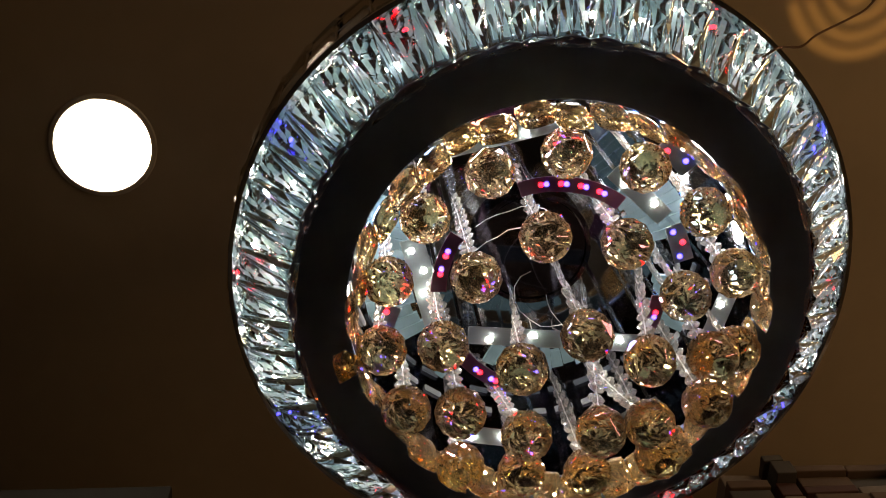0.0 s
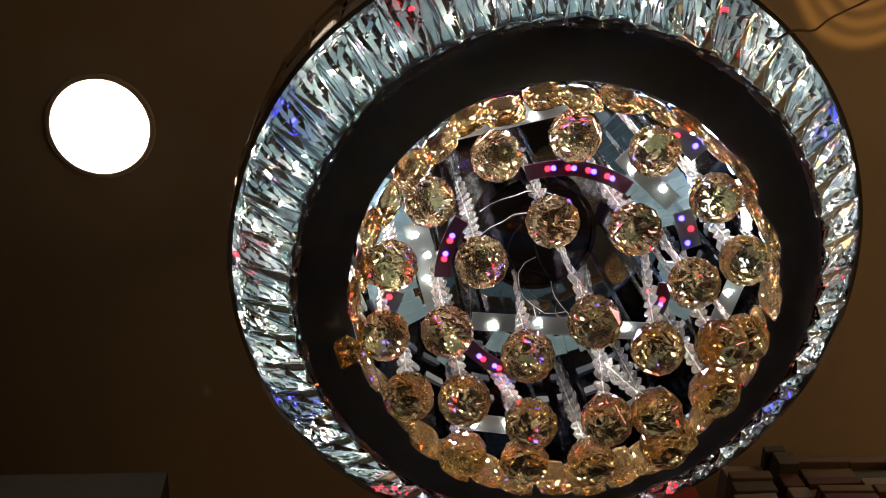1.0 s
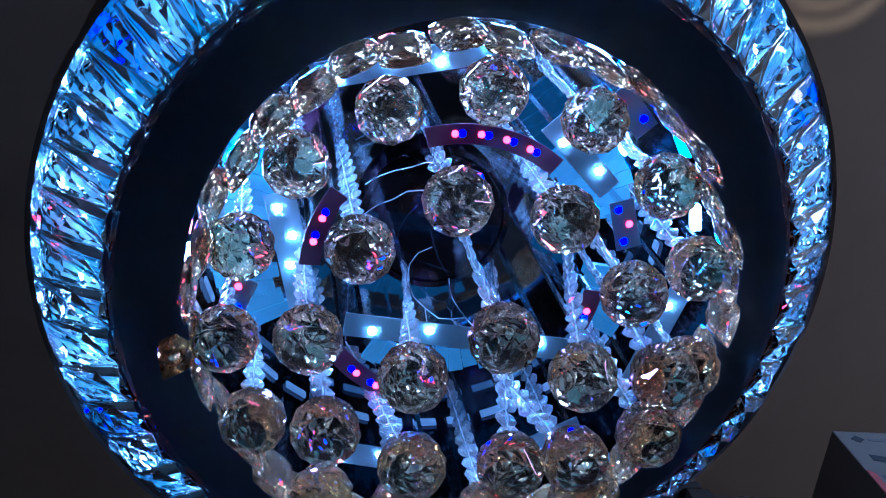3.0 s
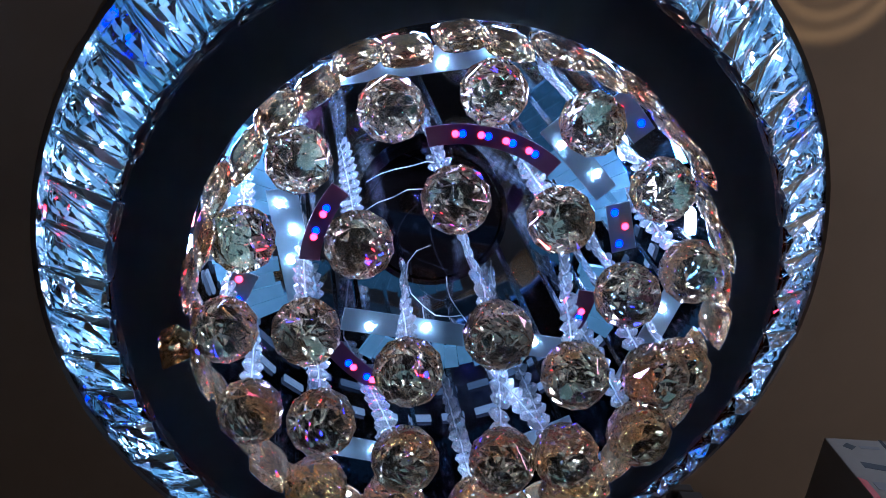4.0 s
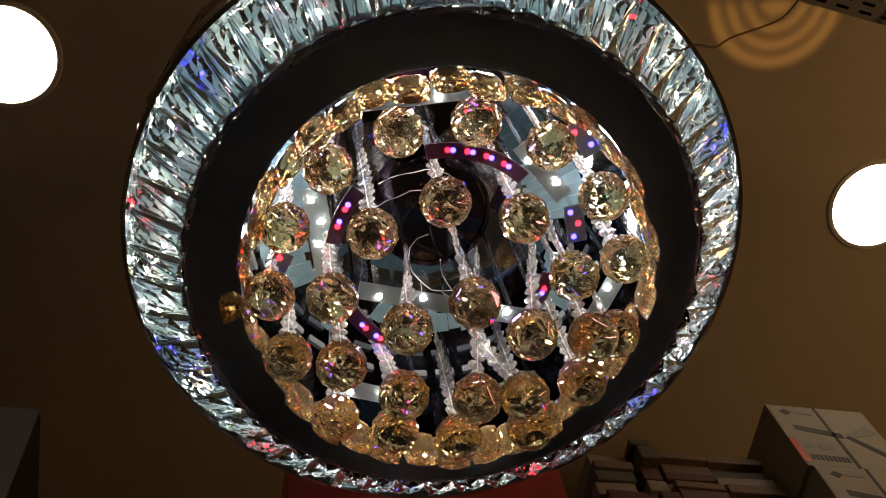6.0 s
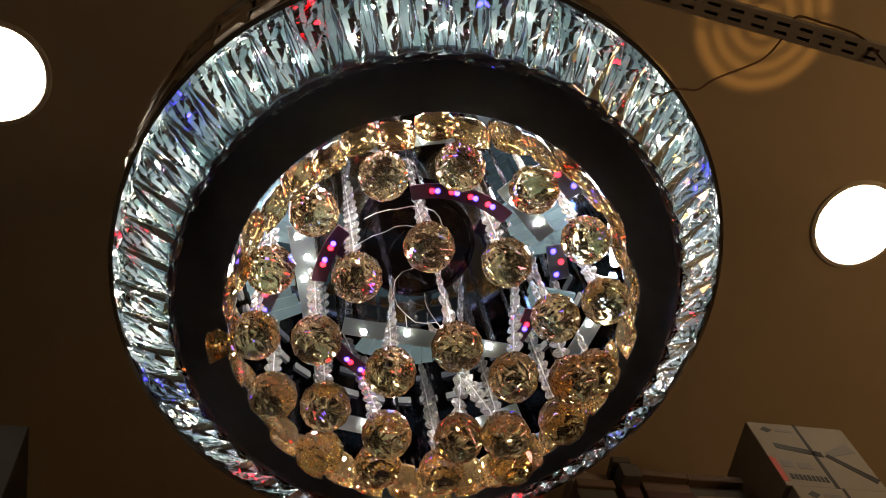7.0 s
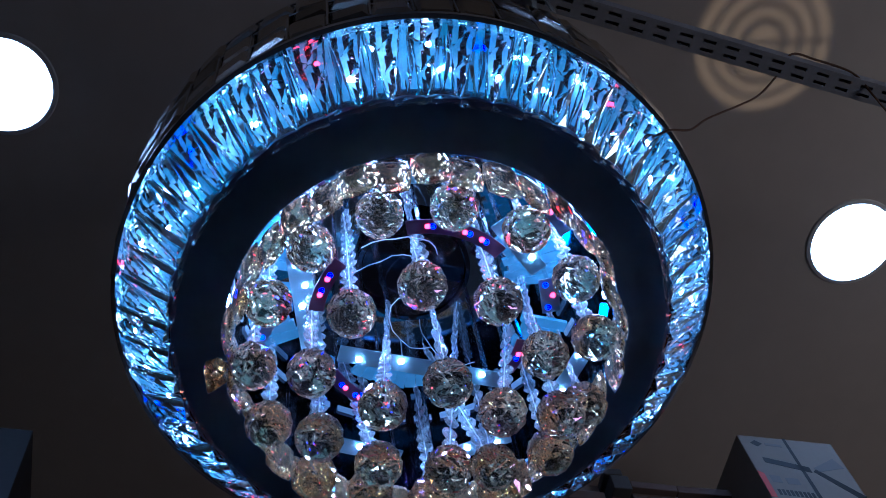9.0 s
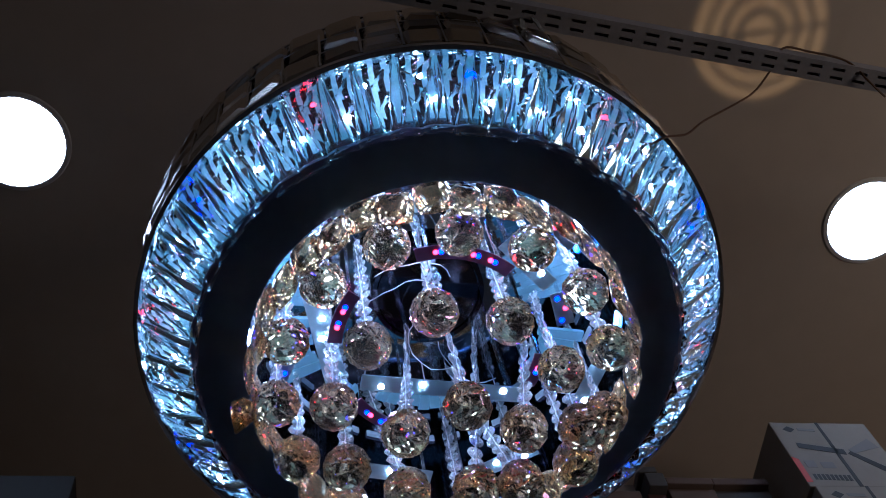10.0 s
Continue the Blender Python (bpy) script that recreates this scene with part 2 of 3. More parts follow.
def long_prism(w0, w1, l, t, name, cuts):
    """A tapering crystal with spear-shaped facets; y runs along it from width w0 to w1, z out of the lamp."""
    bm = bmesh.new()
    rows = []
    for f, h, side in cuts:
        w = w0 + (w1 - w0) * f
        rows.append([bm.verts.new(p) for p in ((-w / 2, l * f, t * 0.25), (side * w, l * f, t * h), (w / 2, l * f, t * 0.25), (w / 2, l * f, -t * 0.1), (-side * w, l * f, -t * 0.35 * h), (-w / 2, l * f, -t * 0.1))])
    for a, b in zip(rows, rows[1:]):
        for k in range(6):
            n = (k + 1) % 6
            if k in (0, 1, 3, 4):
                bm.faces.new((a[k], a[n], b[n]))
                bm.faces.new((a[k], b[n], b[k]))
            else:
                bm.faces.new((a[k], a[n], b[n], b[k]))
    bm.faces.new(rows[0])
    bm.faces.new(rows[-1])
    return mesh_of(name, bm, CLEAR, 0.0005)


rng = random.Random(4)
SPEAR = long_prism(0.0372, 0.007, 0.101, 0.011, "long_prism", ((0.0, 0.55, 0.0), (0.05, 1.0, -0.12), (0.52, 0.95, 0.10), (1.0, 0.3, 0.0)))
WEDGE = long_prism(0.014, 0.044, 0.093, 0.013, "back_prism", ((0.0, 0.4, 0.0), (0.14, 0.9, 0.2), (0.34, 0.65, -0.25), (0.52, 1.0, 0.22), (0.70, 0.6, -0.24), (0.86, 1.0, 0.2), (1.0, 0.3, 0.0)))
for layer, mesh, start, depth in ((0, SPEAR, -0.009, 0.0), (1, WEDGE, 0.000, -0.0085)):
    for i in range(N_PRISM):
        a = TAU * (i + 0.5 * layer) / N_PRISM
        out = Vector((math.cos(a), math.sin(a), 0))
        tangent = Vector((-math.sin(a), math.cos(a), 0))
        along = (out * (R_OUT - R_PLATE) + Vector((0, 0, Z_OUT))).normalized()
        normal = tangent.cross(along)
        if normal.z > 0:
            normal, tangent = -normal, -tangent
        m = Matrix((tangent, along, normal)).transposed().to_4x4()
        m.translation = out * R_PLATE + Vector((0, 0, 0.001)) + along * start + normal * depth
        m = m @ pose(0, rng.uniform(-0.002, 0.002), rng.uniform(-0.001, 0.001), rng.uniform(-1.5, 1.5), rng.uniform(-4, 4) * (1 - 0.3 * layer), rng.uniform(-1.5, 1.5))
        part(mesh.name, mesh, None, chandelier, m=m)


def tile_mesh(w, h, t):
    bm = bmesh.new()
    o = [(-w / 2, -h / 2), (w / 2, -h / 2), (w / 2, h / 2), (-w / 2, h / 2)]
    back = [bm.verts.new((x, 0, z)) for x, z in o]
    mid = [bm.verts.new((x, -t * 0.4, z)) for x, z in o]
    top = [bm.verts.new((x * 0.72, -t, z * 0.72)) for x, z in o]
    bm.faces.new(top)
    bm.faces.new(back[::-1])
    for k in range(4):
        n = (k + 1) % 4
        bm.faces.new((back[k], back[n], mid[n], mid[k]))
        bm.faces.new((mid[k], mid[n], top[n], top[k]))
    return mesh_of("side_tile", bm, SMOKE)


TILE = tile_mesh(0.048, 0.052, 0.009)
for row in range(3):
    for i in range(48):
        a = TAU * (i + 0.08 * row) / 48
        m = pose((R_OUT - 0.005) * math.cos(a), (R_OUT - 0.005) * math.sin(a), Z_OUT + 0.036 + 0.0535 * row, rng.uniform(-7, 7), 0, math.degrees(a) + 90 + rng.uniform(-6, 6))
        part("side_tile", TILE, None, chandelier, m=m)
CLIP = mesh_of("silver_clip", tube([(0, 0, -0.08), (0, 0, 0.08)], 0.0022, 8), CHROME)
for i in range(48):
    a = TAU * (i + 0.5) / 48
    part("silver_clip", CLIP, None, chandelier, m=pose((R_OUT + 0.001) * math.cos(a), (R_OUT + 0.001) * math.sin(a), Z_OUT + 0.088))
for k in range(4):
    z, n = Z_OUT + 0.0085 + 0.0535 * k, 6
    part("silver_hoop", lathe([(R_OUT + 0.0 + 0.0018 * math.cos(TAU * j / n), z + 0.0018 * math.sin(TAU * j / n)) for j in range(n)], 96), CHROME, chandelier)
part("edge_band", lathe([(R_OUT - 0.013, Z_OUT + 0.0005), (R_OUT - 0.003, Z_OUT - 0.006), (R_OUT + 0.0025, Z_OUT - 0.004), (R_OUT + 0.0025, Z_OUT + 0.005), (R_OUT - 0.013, Z_OUT + 0.005)], 128), CHROME, chandelier, "dark mirror edge band")

# LEDs on the backlit cone
LED = {"white": mesh_of("white_led", disc(0.0032, -0.0004, 0.0004, 12), WHITE_LED), "red": mesh_of("red_led", disc(0.0032, -0.0004, 0.0004, 12), RED_LED),
       "blue": mesh_of("blue_led", disc(0.0032, -0.0004, 0.0004, 12), BLUE_LED)}
for i in range(72):
    a = TAU * (i + rng.uniform(-0.2, 0.2)) / 72
    r = R_PLATE + (0.022 if i % 2 else 0.045)
    kind = "white" if i % 6 else ("blue" if i % 12 else "red")
    part(kind + "_led", LED[kind], None, chandelier, m=pose(r * math.cos(a), r * math.sin(a), cone_z(r) - 0.0065) @ pose(0, 0, 0, 0, 0, math.degrees(a)) @ pose(0, 0, 0, 0, -40, 0))

# ribbed acrylic plates inside, given a glow of their own in place of LED light
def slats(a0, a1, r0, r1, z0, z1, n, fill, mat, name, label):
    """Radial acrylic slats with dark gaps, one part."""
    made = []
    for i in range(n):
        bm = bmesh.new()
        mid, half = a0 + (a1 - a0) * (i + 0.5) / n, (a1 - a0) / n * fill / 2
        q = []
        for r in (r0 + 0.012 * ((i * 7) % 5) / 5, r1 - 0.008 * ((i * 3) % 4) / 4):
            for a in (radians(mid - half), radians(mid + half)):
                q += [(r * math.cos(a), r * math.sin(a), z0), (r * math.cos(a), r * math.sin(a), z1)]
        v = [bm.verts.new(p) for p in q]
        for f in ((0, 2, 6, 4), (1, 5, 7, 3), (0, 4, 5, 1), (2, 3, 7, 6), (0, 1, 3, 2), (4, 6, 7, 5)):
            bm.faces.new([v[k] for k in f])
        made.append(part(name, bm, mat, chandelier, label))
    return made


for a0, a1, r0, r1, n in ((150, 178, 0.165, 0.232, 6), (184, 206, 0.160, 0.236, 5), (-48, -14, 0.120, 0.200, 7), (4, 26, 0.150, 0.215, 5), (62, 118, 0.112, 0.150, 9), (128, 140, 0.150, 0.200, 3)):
    slats(a0, a1, r0, r1, 0.106, 0.113, n, 0.94, ACRYLIC_GLOW, "light_guide", "ribbed teal-white acrylic plate with a glow added to it")

# boards and LEDs inside
def board(x, y, yaw, length, leds, width=0.024, z=0.034):
    b = part("led_board", box((length, width, 0.0016), Matrix(), 0.0004), PCB, chandelier, "white LED circuit board", pose(x, y, z, 0, 0, yaw))
    n = len(leds)
    for k, kind in enumerate(leds):
        part({"w": "white", "r": "red", "b": "blue"}[kind] + "_led", LED[{"w": "white", "r": "red", "b": "blue"}[kind]], None, b, m=pose((k + 0.5 - n / 2) * length / n, 0.004 * (-1) ** k, -0.0014))
    for k in (-1, 1):
        part("spacer", box((0.005, 0.005, BACK_Z - z - 0.002), Matrix.Translation((0, 0, (BACK_Z - z) / 2))), CHROME, b, m=pose(k * length * 0.42, 0, 0))


for x, y, yaw, length, leds in (
        (-0.064, -0.198, -14.5, 0.180, "wwww"), (0.100, -0.125, 42, 0.090, "ww"),
        (-0.050, 0.206, 8, 0.120, "www"), (0.212, 0.050, 106, 0.120, "ww"), (0.010, 0.066, 4, 0.220, "wwww"),
        (-0.226, -0.026, 84, 0.070, "wrb"), (0.140, -0.172, 45, 0.050, "rb"), (-0.200, 0.036, 110, 0.040, "rb"), (0.155, -0.062, 70, 0.050, "brb"), (0.10, 0.19, -30, 0.12, "www")):
    board(x, y, yaw, length, leds)
board(-0.148, 0.022, 74, 0.150, "wwwww", 0.030, 0.084)
def arc_board(mid, half, r0, r1, z):
    bm = bmesh.new()
    rows = [[bm.verts.new((r * math.cos(a), r * math.sin(a), h)) for r, h in ((r0, z), (r1, z), (r1, z + 0.0016), (r0, z + 0.0016))]
            for a in (radians(mid + half * (k / 8 - 1)) for k in range(17))]
    for a, b in zip(rows, rows[1:]):
        for k in range(4):
            bm.faces.new((a[k], a[(k + 1) % 4], b[(k + 1) % 4], b[k]))
    bm.faces.new(rows[0])
    bm.faces.new(rows[-1][::-1])
    return bm


for mid, count in ((-82, 4), (14, 1), (118, 3), (196, 2)):
    half = 5 + 5.5 * count
    ring_board = part("ring_board", arc_board(mid, half, 0.128, 0.147, 0.034), RINGPCB, chandelier, "curved violet circuit board with red and blue LEDs")
    for k in range(count):
        a = radians(mid + 10 * (k - (count - 1) / 2))
        for kind, da in (("red", -0.020), ("blue", 0.028)):
            part(kind + "_led", LED[kind], None, ring_board, m=pose(0.138 * math.cos(a + da), 0.138 * math.sin(a + da), 0.0334))
    for da in (-0.75, 0.75):
        a = radians(mid + da * half)
        part("spacer", box((0.004, 0.004, BACK_Z - 0.037), Matrix.Translation((0.138 * math.cos(a), 0.138 * math.sin(a), (BACK_Z + 0.0355) / 2))), CHROME, ring_board)
part("centre_disc", disc(0.072, BACK_Z - 0.022, BACK_Z - 0.0005, 64), DARK_MIRROR, chandelier, "dark mirror centre disc")
part("centre_ring", lathe([(0.074, BACK_Z - 0.024), (0.080, BACK_Z - 0.024), (0.080, BACK_Z - 0.001), (0.074, BACK_Z - 0.001)], 64), DARK_MIRROR, chandelier)

# hanging strings of beads with faceted balls
def ball_mesh(name, r, mat, n=13, rows=8):
    bm = bmesh.new()
    rings = []
    for j in range(1, rows):
        th = math.pi * j / rows
        off = 0.5 * (j % 2)
        rings.append([bm.verts.new((r * math.sin(th) * math.cos(TAU * (i + off) / n), r * math.sin(th) * math.sin(TAU * (i + off) / n), r * math.cos(th))) for i in range(n)])
    top, bottom = bm.verts.new((0, 0, r)), bm.verts.new((0, 0, -r * 0.99))
    for i in range(n):
        bm.faces.new((top, rings[0][i], rings[0][(i + 1) % n]))
        bm.faces.new((bottom, rings[-1][(i + 1) % n], rings[-1][i]))
    for j in range(rows - 2):
        a, b = rings[j], rings[j + 1]
        for i in range(n):
            k = (i + 1) % n
            if j % 2 == 0:   # lower ring sits half a step back
                bm.faces.new((a[i], b[i], a[k]))
                bm.faces.new((a[k], b[i], b[k]))
            else:
                bm.faces.new((a[i], b[i], b[k]))
                bm.faces.new((a[i], b[k], a[k]))
    return mesh_of(name, bm, mat, 0.0004)


def bead_mesh():
    """An octagon bead strung upright: its axis lies along y."""
    bm = bmesh.new()
    w, t, n = 0.0108, 0.0038, 8
    rim = []
    for s, y, o in ((0.34, 1, 0.0), (0.72, 0.72, 0.5), (1, 0.2, 0.0), (1, -0.2, 0.0), (0.72, -0.72, 0.5), (0.34, -1, 0.0)):
        rim.append([bm.verts.new((w * s * math.cos(TAU * (i + o) / n), t * y, w * s * math.sin(TAU * (i + o) / n))) for i in range(n)])
    for j, (a, b) in enumerate(zip(rim, rim[1:])):
        for i in range(n):
            k = (i + 1) % n
            if j == 2:
                bm.faces.new((a[i], a[k], b[k], b[i]))
            elif j in (0, 3):   # the next ring sits half a step on
                bm.faces.new((a[i], a[k], b[i]))
                bm.faces.new((b[i], a[k], b[k]))
            else:
                bm.faces.new((a[i], a[k], b[k]))
                bm.faces.new((a[i], b[k], b[i]))
    bm.faces.new(rim[0][::-1])
    bm.faces.new(rim[-1])
    bmesh.ops.recalc_face_normals(bm, faces=bm.faces)
    return mesh_of("bead", bm, BEAD, 0.0004)


BALL = ball_mesh("crystal_ball", 0.030, COGNAC, 11, 7)
BEADS = bead_mesh()


def strand(x, y, z, lean=(0, 0), top=BACK_Z - 0.001):
    long = (top - z) / math.cos(radians(math.hypot(*lean))) - 0.001
    s = part("bead_string", tube([(0, 0, 0.028), (0, 0, long)], 0.0008, 5), WIRE, chandelier, "string of clear octagon beads ending in a cognac ball", pose(x, y, z, lean[0], lean[1], 0))
    part("crystal_ball", BALL, None, s, "faceted cognac-tinted crystal ball", pose(0, 0, 0, rng.uniform(-6, 6), rng.uniform(-6, 6), rng.uniform(0, 360)))
    turn, twist = rng.uniform(-30, 30), rng.uniform(-14, 14)
    for k in range(int((long - 0.050) / 0.0205) + 1):
        turn += twist + rng.uniform(-10, 10)
        part("bead", BEADS, None, s, m=pose(rng.uniform(-0.001, 0.001), rng.uniform(-0.001, 0.001), 0.0405 + k * 0.0205, rng.uniform(-8, 8), rng.uniform(-5, 5), turn))
    return s


STRANDS = [
    (-0.16, -0.115, -0.022), (-0.087, -0.166, -0.015), (-0.004, -0.193, -0.026), (0.087, -0.176, -0.025), (0.156, -0.129, -0.044),
    (-0.201, -0.045, -0.038), (-0.106, -0.066, -0.078), (-0.032, -0.114, -0.08), (0.06, -0.104, -0.077), (-0.209, 0.032, -0.057),
    (-0.142, 0.009, -0.095), (0.129, -0.045, -0.087), (0.193, -0.062, -0.062), (-0.181, 0.1, -0.076), (-0.123, 0.078, -0.123),
    (0.155, 0.012, -0.125), (0.205, 0.036, -0.062), (-0.112, 0.196, -0.045), (0.163, 0.082, -0.104), (-0.04, 0.196, -0.062),
    (0.04, 0.196, -0.066), (0.118, 0.158, -0.09),
]
# the strings in the middle lean a little
LEANING = [
    (0.011, -0.019, -0.13), (-0.058, 0.021, -0.13), (0.083, 0.013, -0.13), (-0.049, 0.105, -0.13), (0.035, 0.1, -0.132),
    (0.091, 0.094, -0.128),
]
LEANS = [(9, -4), (-7, 6), (5, 10), (-10, -5), (8, 7), (-6, -9)]
for place in STRANDS:
    strand(*place)
for place, lean in zip(LEANING, LEANS):
    strand(*place, lean=lean)


def cushion_mesh():
    """A flat cushion-cut crystal that hangs from its top edge; x along the rim."""
    bm = bmesh.new()
    w, h, t, n = 0.046, 0.073, 0.015, 12

    def loop(scale, y, off):
        out = []
        for k in range(n):
            c, d = math.cos(TAU * (k + off) / n), math.sin(TAU * (k + off) / n)
            q = (abs(c) ** 4.5 + abs(d) ** 4.5) ** (-1 / 4.5)
            out.append(bm.verts.new((0.5 * w * scale * q * c, y, -0.5 * h + 0.5 * h * scale * q * d)))
        return out

    mid = loop(1.0, 0, 0.5)
    for s in (-1, 1):
        a, b, peak = loop(0.76, s * t * 0.30, 0.0), loop(0.42, s * t * 0.48, 0.5), bm.verts.new((0, s * t * 0.56, -0.5 * h))
        for k in range(n):
            m = (k + 1) % n
            bm.faces.new((mid[k], mid[m], a[m]))
            bm.faces.new((mid[k], a[m], a[k]))
            bm.faces.new((a[k], a[m], b[k]))
            bm.faces.new((b[k], a[m], b[m]))
            bm.faces.new((b[k], b[m], peak))
    bmesh.ops.recalc_face_normals(bm, faces=bm.faces)
    return mesh_of("rim_crystal", bm, AMBER, 0.0005)


CUSHION = cushion_mesh()
for i in range(36):
    a = TAU * i / 36
    part("rim_crystal", CUSHION, None, chandelier, m=pose((R_HOLE - 0.003 - 0.004 * (i % 2)) * math.cos(a), (R_HOLE - 0.003 - 0.004 * (i % 2)) * math.sin(a), 0.008, rng.uniform(-5, 1) if 4 < i < 14 else rng.uniform(3, 10), rng.uniform(-4, 4), math.degrees(a) + 90 + rng.uniform(-7, 7)))

bm = bmesh.new()
rims = [[bm.verts.new((0.72 * r * math.cos(TAU * k / 6), 0.6 * r * math.sin(TAU * k / 6), z)) for k in range(6)] for r, z in ((0.010, 0.002), (0.024, -0.014), (0.022, -0.034), (0.003, -0.072))]
for a, b in zip(rims, rims[1:]):
    for k in range(6):
        bm.faces.new((a[k], a[(k + 1) % 6], b[(k + 1) % 6], b[k]))
bm.faces.new(rims[0])
bm.faces.new(rims[-1])
part("drop_crystal", bm, AMBER, chandelier, "pointed amber drop on the rim", pose(-0.247, 0.066, -0.006, 0, 8, 25))

# ---- slotted rail and cable ----
def slotted(name, length, width, pitch, slot_l, slot_w):
    bm = bmesh.new()
    n = int(length / pitch)
    t = 0.002
    def plate(x0, x1, y0, y1):
        add_box(bm, (x1 - x0, y1 - y0, t), Matrix.Translation(((x0 + x1) / 2, (y0 + y1) / 2, 0)))
    ys = [-width / 2, -width * 0.32, -width * 0.32 + slot_w, width * 0.32 - slot_w, width * 0.32, width / 2]
    for k in (0, 2, 4):
        plate(-length / 2, length / 2, ys[k], ys[k + 1])
    for k in range(n):
        x = -length / 2 + k * pitch
        plate(x, x + pitch - slot_l, ys[1], ys[2])
        plate(x, x + pitch - slot_l, ys[3], ys[4])
    for side in (-1, 1):
        add_box(bm, (length, t, 0.030), Matrix.Translation((0, side * (width / 2 + t / 2), 0.015 - t / 2)))
    add_box(bm, (length, width, t), Matrix.Translation((0, 0, 0.030)))
    return part(name, bm, STEEL)


rail = slotted("slotted_rail", 2.4, 0.025, 0.0345, 0.019, 0.0042)
rail.matrix_basis = pose(0.2, -0.3870, 2.757, 0, 0, 6.2)
tagged(rail, "grey slotted steel angle rail above the lamp", "rail")
for x in (-0.9, 1.3):
    part("hanger", tube([(x, 0, 0), (x, 0, CEIL - 2.757)], 0.004, 6), STEEL, rail)

def smooth(points, steps=6):
    """Catmull-Rom through the points."""
    p = [Vector(q) for q in points]
    p = [p[0] * 2 - p[1]] + p + [p[-1] * 2 - p[-2]]
    out = []
    for a, b, c, d in zip(p, p[1:], p[2:], p[3:]):
        for k in range(steps):
            t = k / steps
            out.append(0.5 * (2 * b + (c - a) * t + (2 * a - 5 * b + 4 * c - d) * t * t + (3 * b - a - 3 * c + d) * t ** 3))
    return out + [p[-2]]


cable = part("lamp_cable", tube(smooth([(0.236, -0.285, 2.606), (0.2586, -0.2965, 2.609), (0.294, -0.2926, 2.635), (0.323, -0.3028, 2.660), (0.378, -0.3154, 2.700), (0.415, -0.3258, 2.730), (0.444, -0.349, 2.758), (0.462, -0.376, 2.774), (0.50, -0.374, 2.774), (0.555, -0.366, 2.768), (0.585, -0.345, 2.748), (0.612, -0.326, 2.743)]), 0.0016), CABLE)
tagged(cable, "thin twisted brown cable from the lamp to the rail", "cable")

# ---- shelf with cartons ----
def shelf_unit():
    root = new("storage_rack")
    root.location = (0, 0.66, 0)
    tagged(root, "dark steel storage rack stacked with cartons", "rack")
    part("shelf_board", box((3.6, 0.56, 0.03), Matrix.Translation((0, 0.02, 2.443)), 0.003), SHELF, root)
    part("shelf_board", box((3.6, 0.56, 0.03), Matrix.Translation((0, 0.02, 1.4)), 0.003), SHELF, root)
    for x in (-1.77, 0, 1.77):
        for y in (-0.22, 0.26):
            part("post", box((0.04, 0.04, 2.428), Matrix.Translation((x, y, 1.214)), 0.002), SHELF, root)


shelf_unit()


def carton(x0, x1, y0, y1, z0, z1, mat, label, turn=0.0):
    root = new("carton")
    root.matrix_basis = pose((x0 + x1) / 2, (y0 + y1) / 2, z0, 0, 0, turn)
    tagged(root, label, "carton", "cartons on the rack")
    w, d, h = x1 - x0, y1 - y0, z1 - z0
    part("body", box((w, d, h), Matrix.Translation((0, 0, h / 2)), 0.002), mat, root)
    return root, w, d, h


def printed(root, w, d, h):
    """Fan picture, bars for the writing, a strap."""
    def flat(name, pts, mat):
        bm = bmesh.new()
        bm.faces.new([bm.verts.new((x * w, -d / 2 - 0.0007, z * h)) for x, z in pts])
        bm2 = bmesh.ops.extrude_face_region(bm, geom=bm.faces[:])
        bmesh.ops.translate(bm, verts=[v for v in bm2["geom"] if isinstance(v, bmesh.types.BMVert)], vec=(0, 0.0006, 0))
        part(name, bm, mat, root)
    flat("strap", [(-0.02, 0), (0.02, 0), (0.005, 1), (-0.025, 1)], INK)
    flat("fan_blade_print", [(-0.36, 0.66), (0.08, 0.56), (0.08, 0.48), (-0.36, 0.58)], INK)
    flat("fan_blade_print", [(0.10, 0.50), (0.44, 0.12), (0.50, 0.18), (0.14, 0.54)], INK)
    flat("fan_blade_print", [(0.13, 0.56), (0.40, 0.74), (0.46, 0.60), (0.16, 0.50)], GREYINK)
    flat("badge_print", [(-0.40, 0.88), (-0.34, 0.93), (-0.28, 0.88), (-0.34, 0.83)], INK)
    flat("text_bar", [(-0.25, 0.86), (-0.08, 0.85), (-0.08, 0.89), (-0.25, 0.90)], GREYINK)
    for k in range(9):
        x = -0.40 + 0.041 * k
        flat("text_bar", [(x, 0.10 - 0.05 * (x + 0.4)), (x + 0.028, 0.10 - 0.05 * (x + 0.4)), (x + 0.028, 0.18 - 0.05 * (x + 0.4)), (x, 0.18 - 0.05 * (x + 0.4))], INK)
    flat("picture_print", [(-0.40, 0.28), (-0.30, 0.28), (-0.30, 0.38), (-0.40, 0.38)], GREYINK)
    flat("picture_print", [(-0.25, 0.27), (-0.12, 0.27), (-0.12, 0.36), (-0.25, 0.36)], GREYINK)
    flat("red_flash", [(-0.50, 0.06), (-0.44, 0.06), (-0.44, 0.40), (-0.50, 0.44)], REDINK)


FAN = "white printed ceiling-fan carton with a dark strap, stacked on the rack"
printed(*carton(0.757, 0.960, 0.4436, 0.83, 2.861, 3.060, CARD, FAN))
printed(*carton(0.766, 0.969, 0.4420, 0.83, 2.660, 2.860, CARD, FAN))
printed(*carton(0.760, 0.965, 0.4460, 0.83, 2.459, 2.659, CARD, FAN))
brng = random.Random(11)
PALE = material("pale_carton", (0.24, 0.20, 0.18), 0.75, noise_scale=7, spread=0.2)
KINDS = [(PALE, "pale printed carton in a stack"), (KRAFT, "brown cardboard carton in a stack"), (MAROON, "dark maroon carton in a stack"), (GREYCARD, "grey worn carton in a stack")]
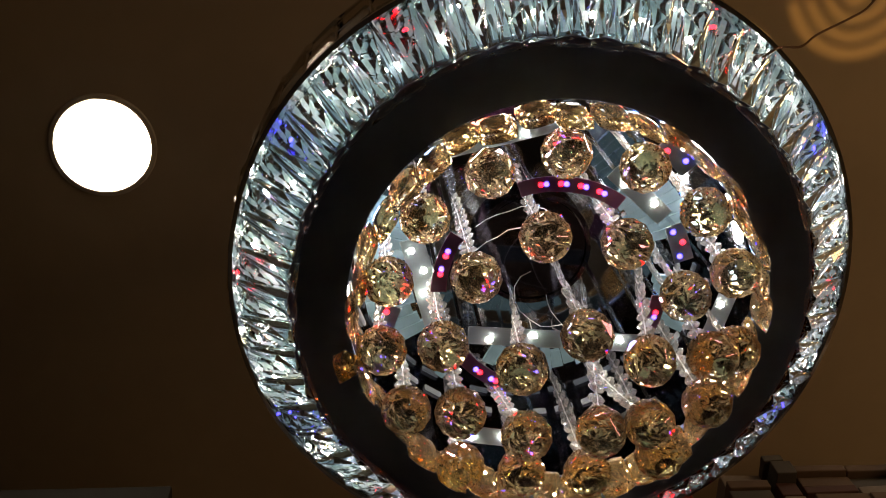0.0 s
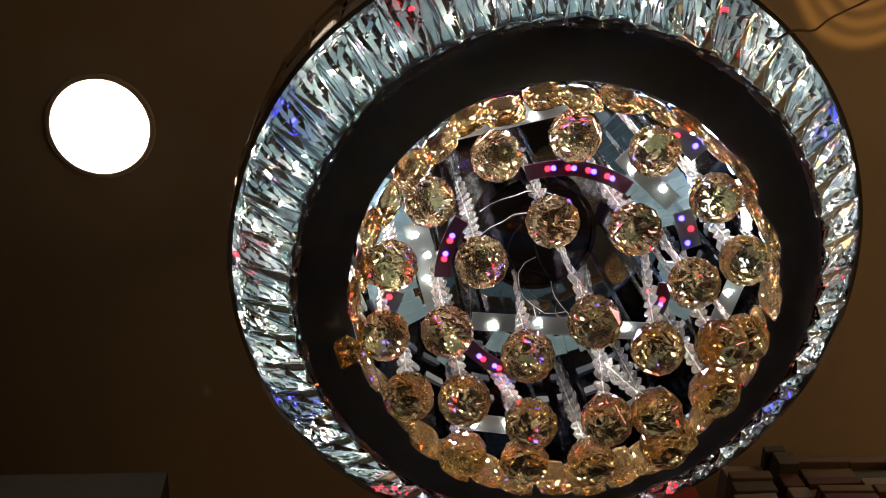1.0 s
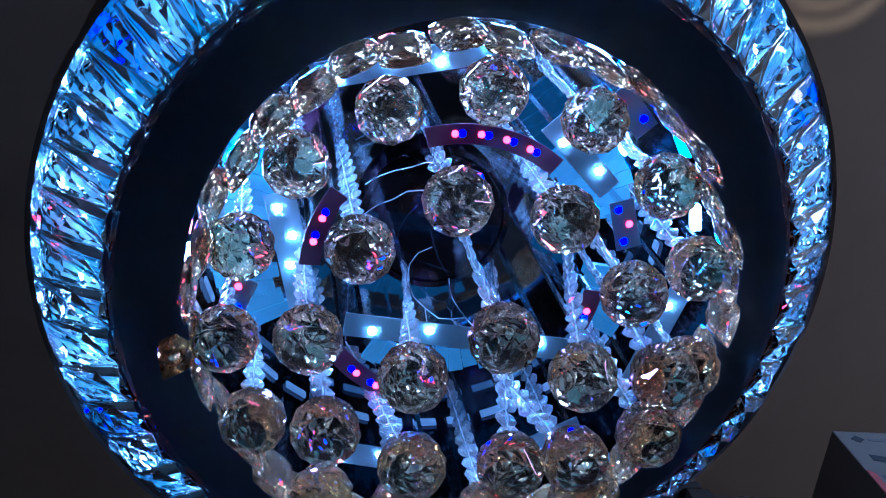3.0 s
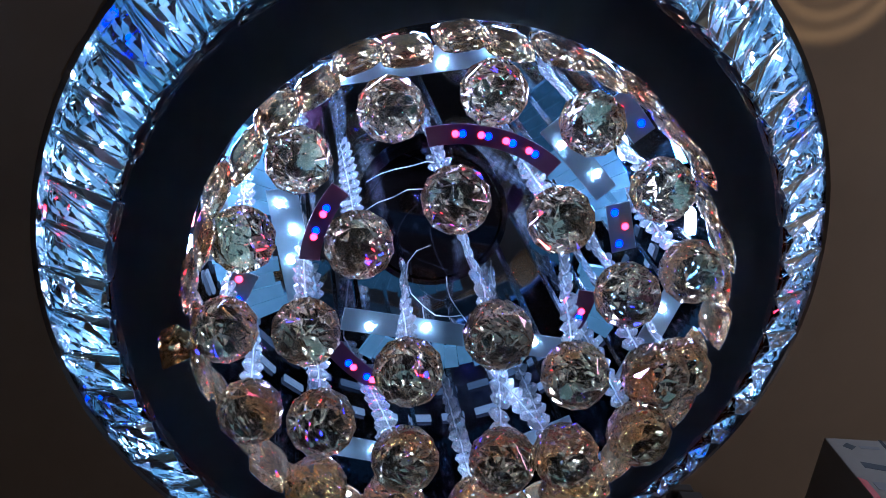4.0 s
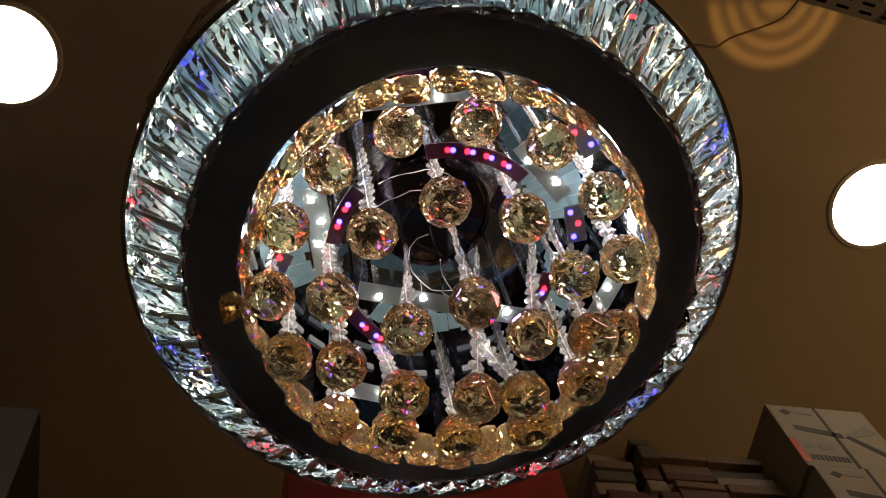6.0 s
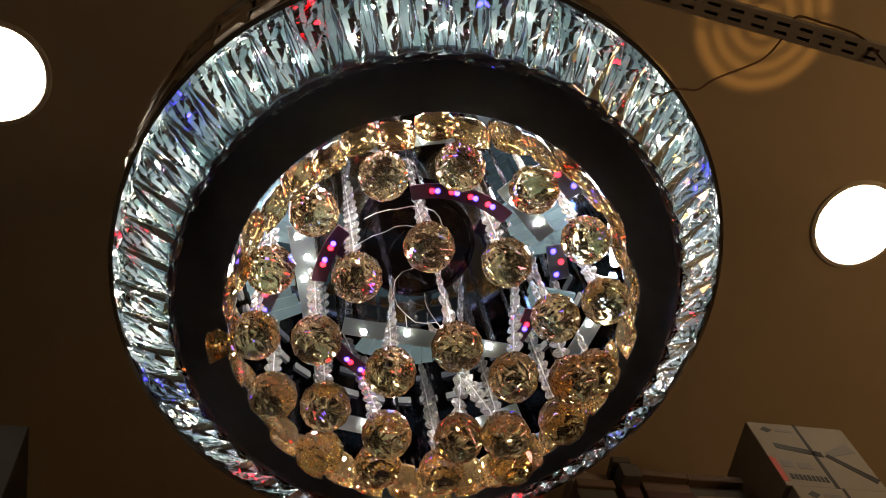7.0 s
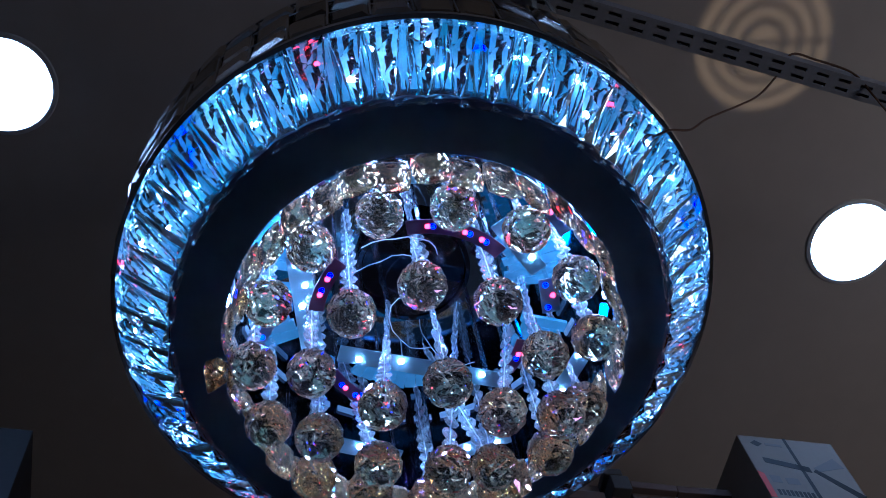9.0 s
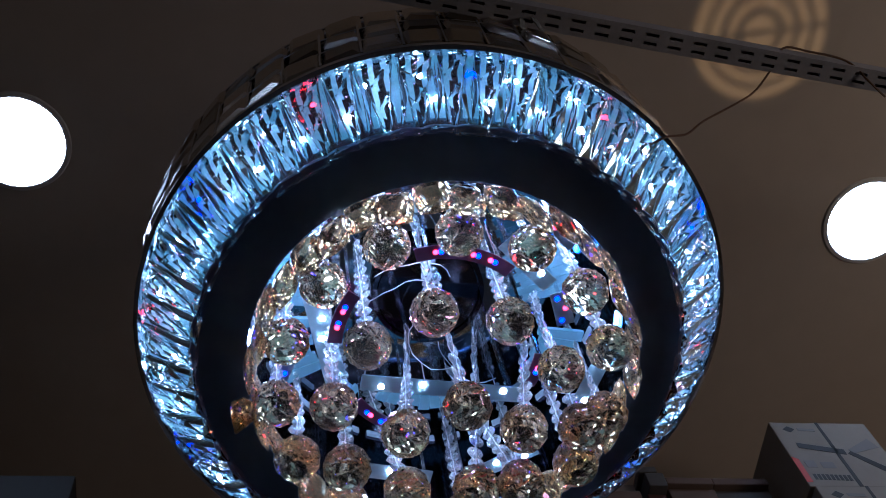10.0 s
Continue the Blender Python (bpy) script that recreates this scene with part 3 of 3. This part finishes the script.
for x, w, top in ((0.396, 0.072, 2.970), (0.480, 0.036, 2.998), (0.526, 0.092, 2.984), (0.627, 0.110, 2.982)):
    z = 2.459
    while z < top - 0.02:
        h = min(brng.uniform(0.018, 0.042), top - z)
        mat, label = brng.choice(KINDS)
        dx, dy = brng.uniform(-0.005, 0.005), brng.uniform(0, 0.03)
        carton(x + dx, x + w + dx, 0.495 + dy, 0.80 + dy, z, z + h - 0.001, mat, label, brng.uniform(-2, 2))
        z += h
carton(-1.02, -0.553, 0.5436, 0.88, 2.459, 3.005, GREYCARD, "large grey-white carton standing on the rack")
carton(-0.14, 0.322, 0.505, 0.84, 2.459, 2.887, RED, "dark red carton standing on the rack")


# ---- unseen uplight, added to shape the ceiling rings ----
uplight = new("floor_uplight")
uplight.location = (*STAND, 0)
HEAD = Matrix.Translation((0, 0, 1.0)) @ (Vector((UP[0] - STAND[0], UP[1] - STAND[1], CEIL - 1.0)).to_track_quat("Z", "Y").to_matrix().to_4x4()) @ Matrix.Translation((0, 0, -1.0))
tagged(uplight, "unseen uplight with a ring louvre, added to cast rings on the ceiling", "floor lamp")
part("base", disc(0.12, 0, 0.02, 48), STEEL, uplight)
part("pole", tube([(0, 0, 0.02), (0, 0, 0.95)], 0.010, 12), STEEL, uplight)
part("cup", lathe([(0.006, 0.95), (0.03, 0.97), (0.032, 1.30), (0.030, 1.30), (0.028, 0.975), (0.006, 0.955)], 48), STEEL, uplight, m=HEAD)
for r0, r1 in ((0.0042, 0.0058), (0.0082, 0.0096), (0.0122, 0.0134), (0.0162, 0.030)):
    part("louvre_ring", lathe([(r0, 1.295), (r1, 1.295), (r1, 1.297), (r0, 1.297)], 48), STEEL, uplight, m=HEAD)
part("louvre_bar", box((0.058, 0.0012, 0.0015), Matrix.Translation((0, 0, 1.2935))), STEEL, uplight, m=HEAD)

# ---- small things ----
STRAP = material("clear_plastic", (0.75, 0.75, 0.72), 0.25, glass=0.6, noise_scale=30, spread=0.1)
for dx, lean in ((0.0, 6), (0.022, -14)):
    tie = part("plastic_strap", box((0.008, 0.0025, 0.085), Matrix.Translation((0, 0, 0.03)), 0.0008), STRAP, None)
    tie.matrix_basis = pose(0.085 + dx, -0.392, 2.735, 8, lean, 20)
    tagged(tie, "crumpled clear plastic strap tied round the slotted rail", "strap", "straps on the rail")

# thin white leads inside the lamp
LEAD = material("white_lead", (0.50, 0.51, 0.53), 0.4)
wrng = random.Random(21)
for k in range(5):
    a, r = wrng.uniform(0, TAU), wrng.uniform(0.09, 0.19)
    pts, x, y = [], r * math.cos(a), r * math.sin(a)
    d = a + wrng.uniform(1.2, 2.2)
    for j in range(9):
        pts.append((x, y, 0.118 + 0.012 * math.sin(j * 0.8 + k)))
        x, y, d = x + 0.016 * math.cos(d), y + 0.016 * math.sin(d), d + wrng.uniform(-0.1, 0.55)
    if all(math.hypot(p[0], p[1]) < 0.225 for p in pts):
        part("lead", tube(pts, 0.0006, 6), LEAD, chandelier, "thin white lead")
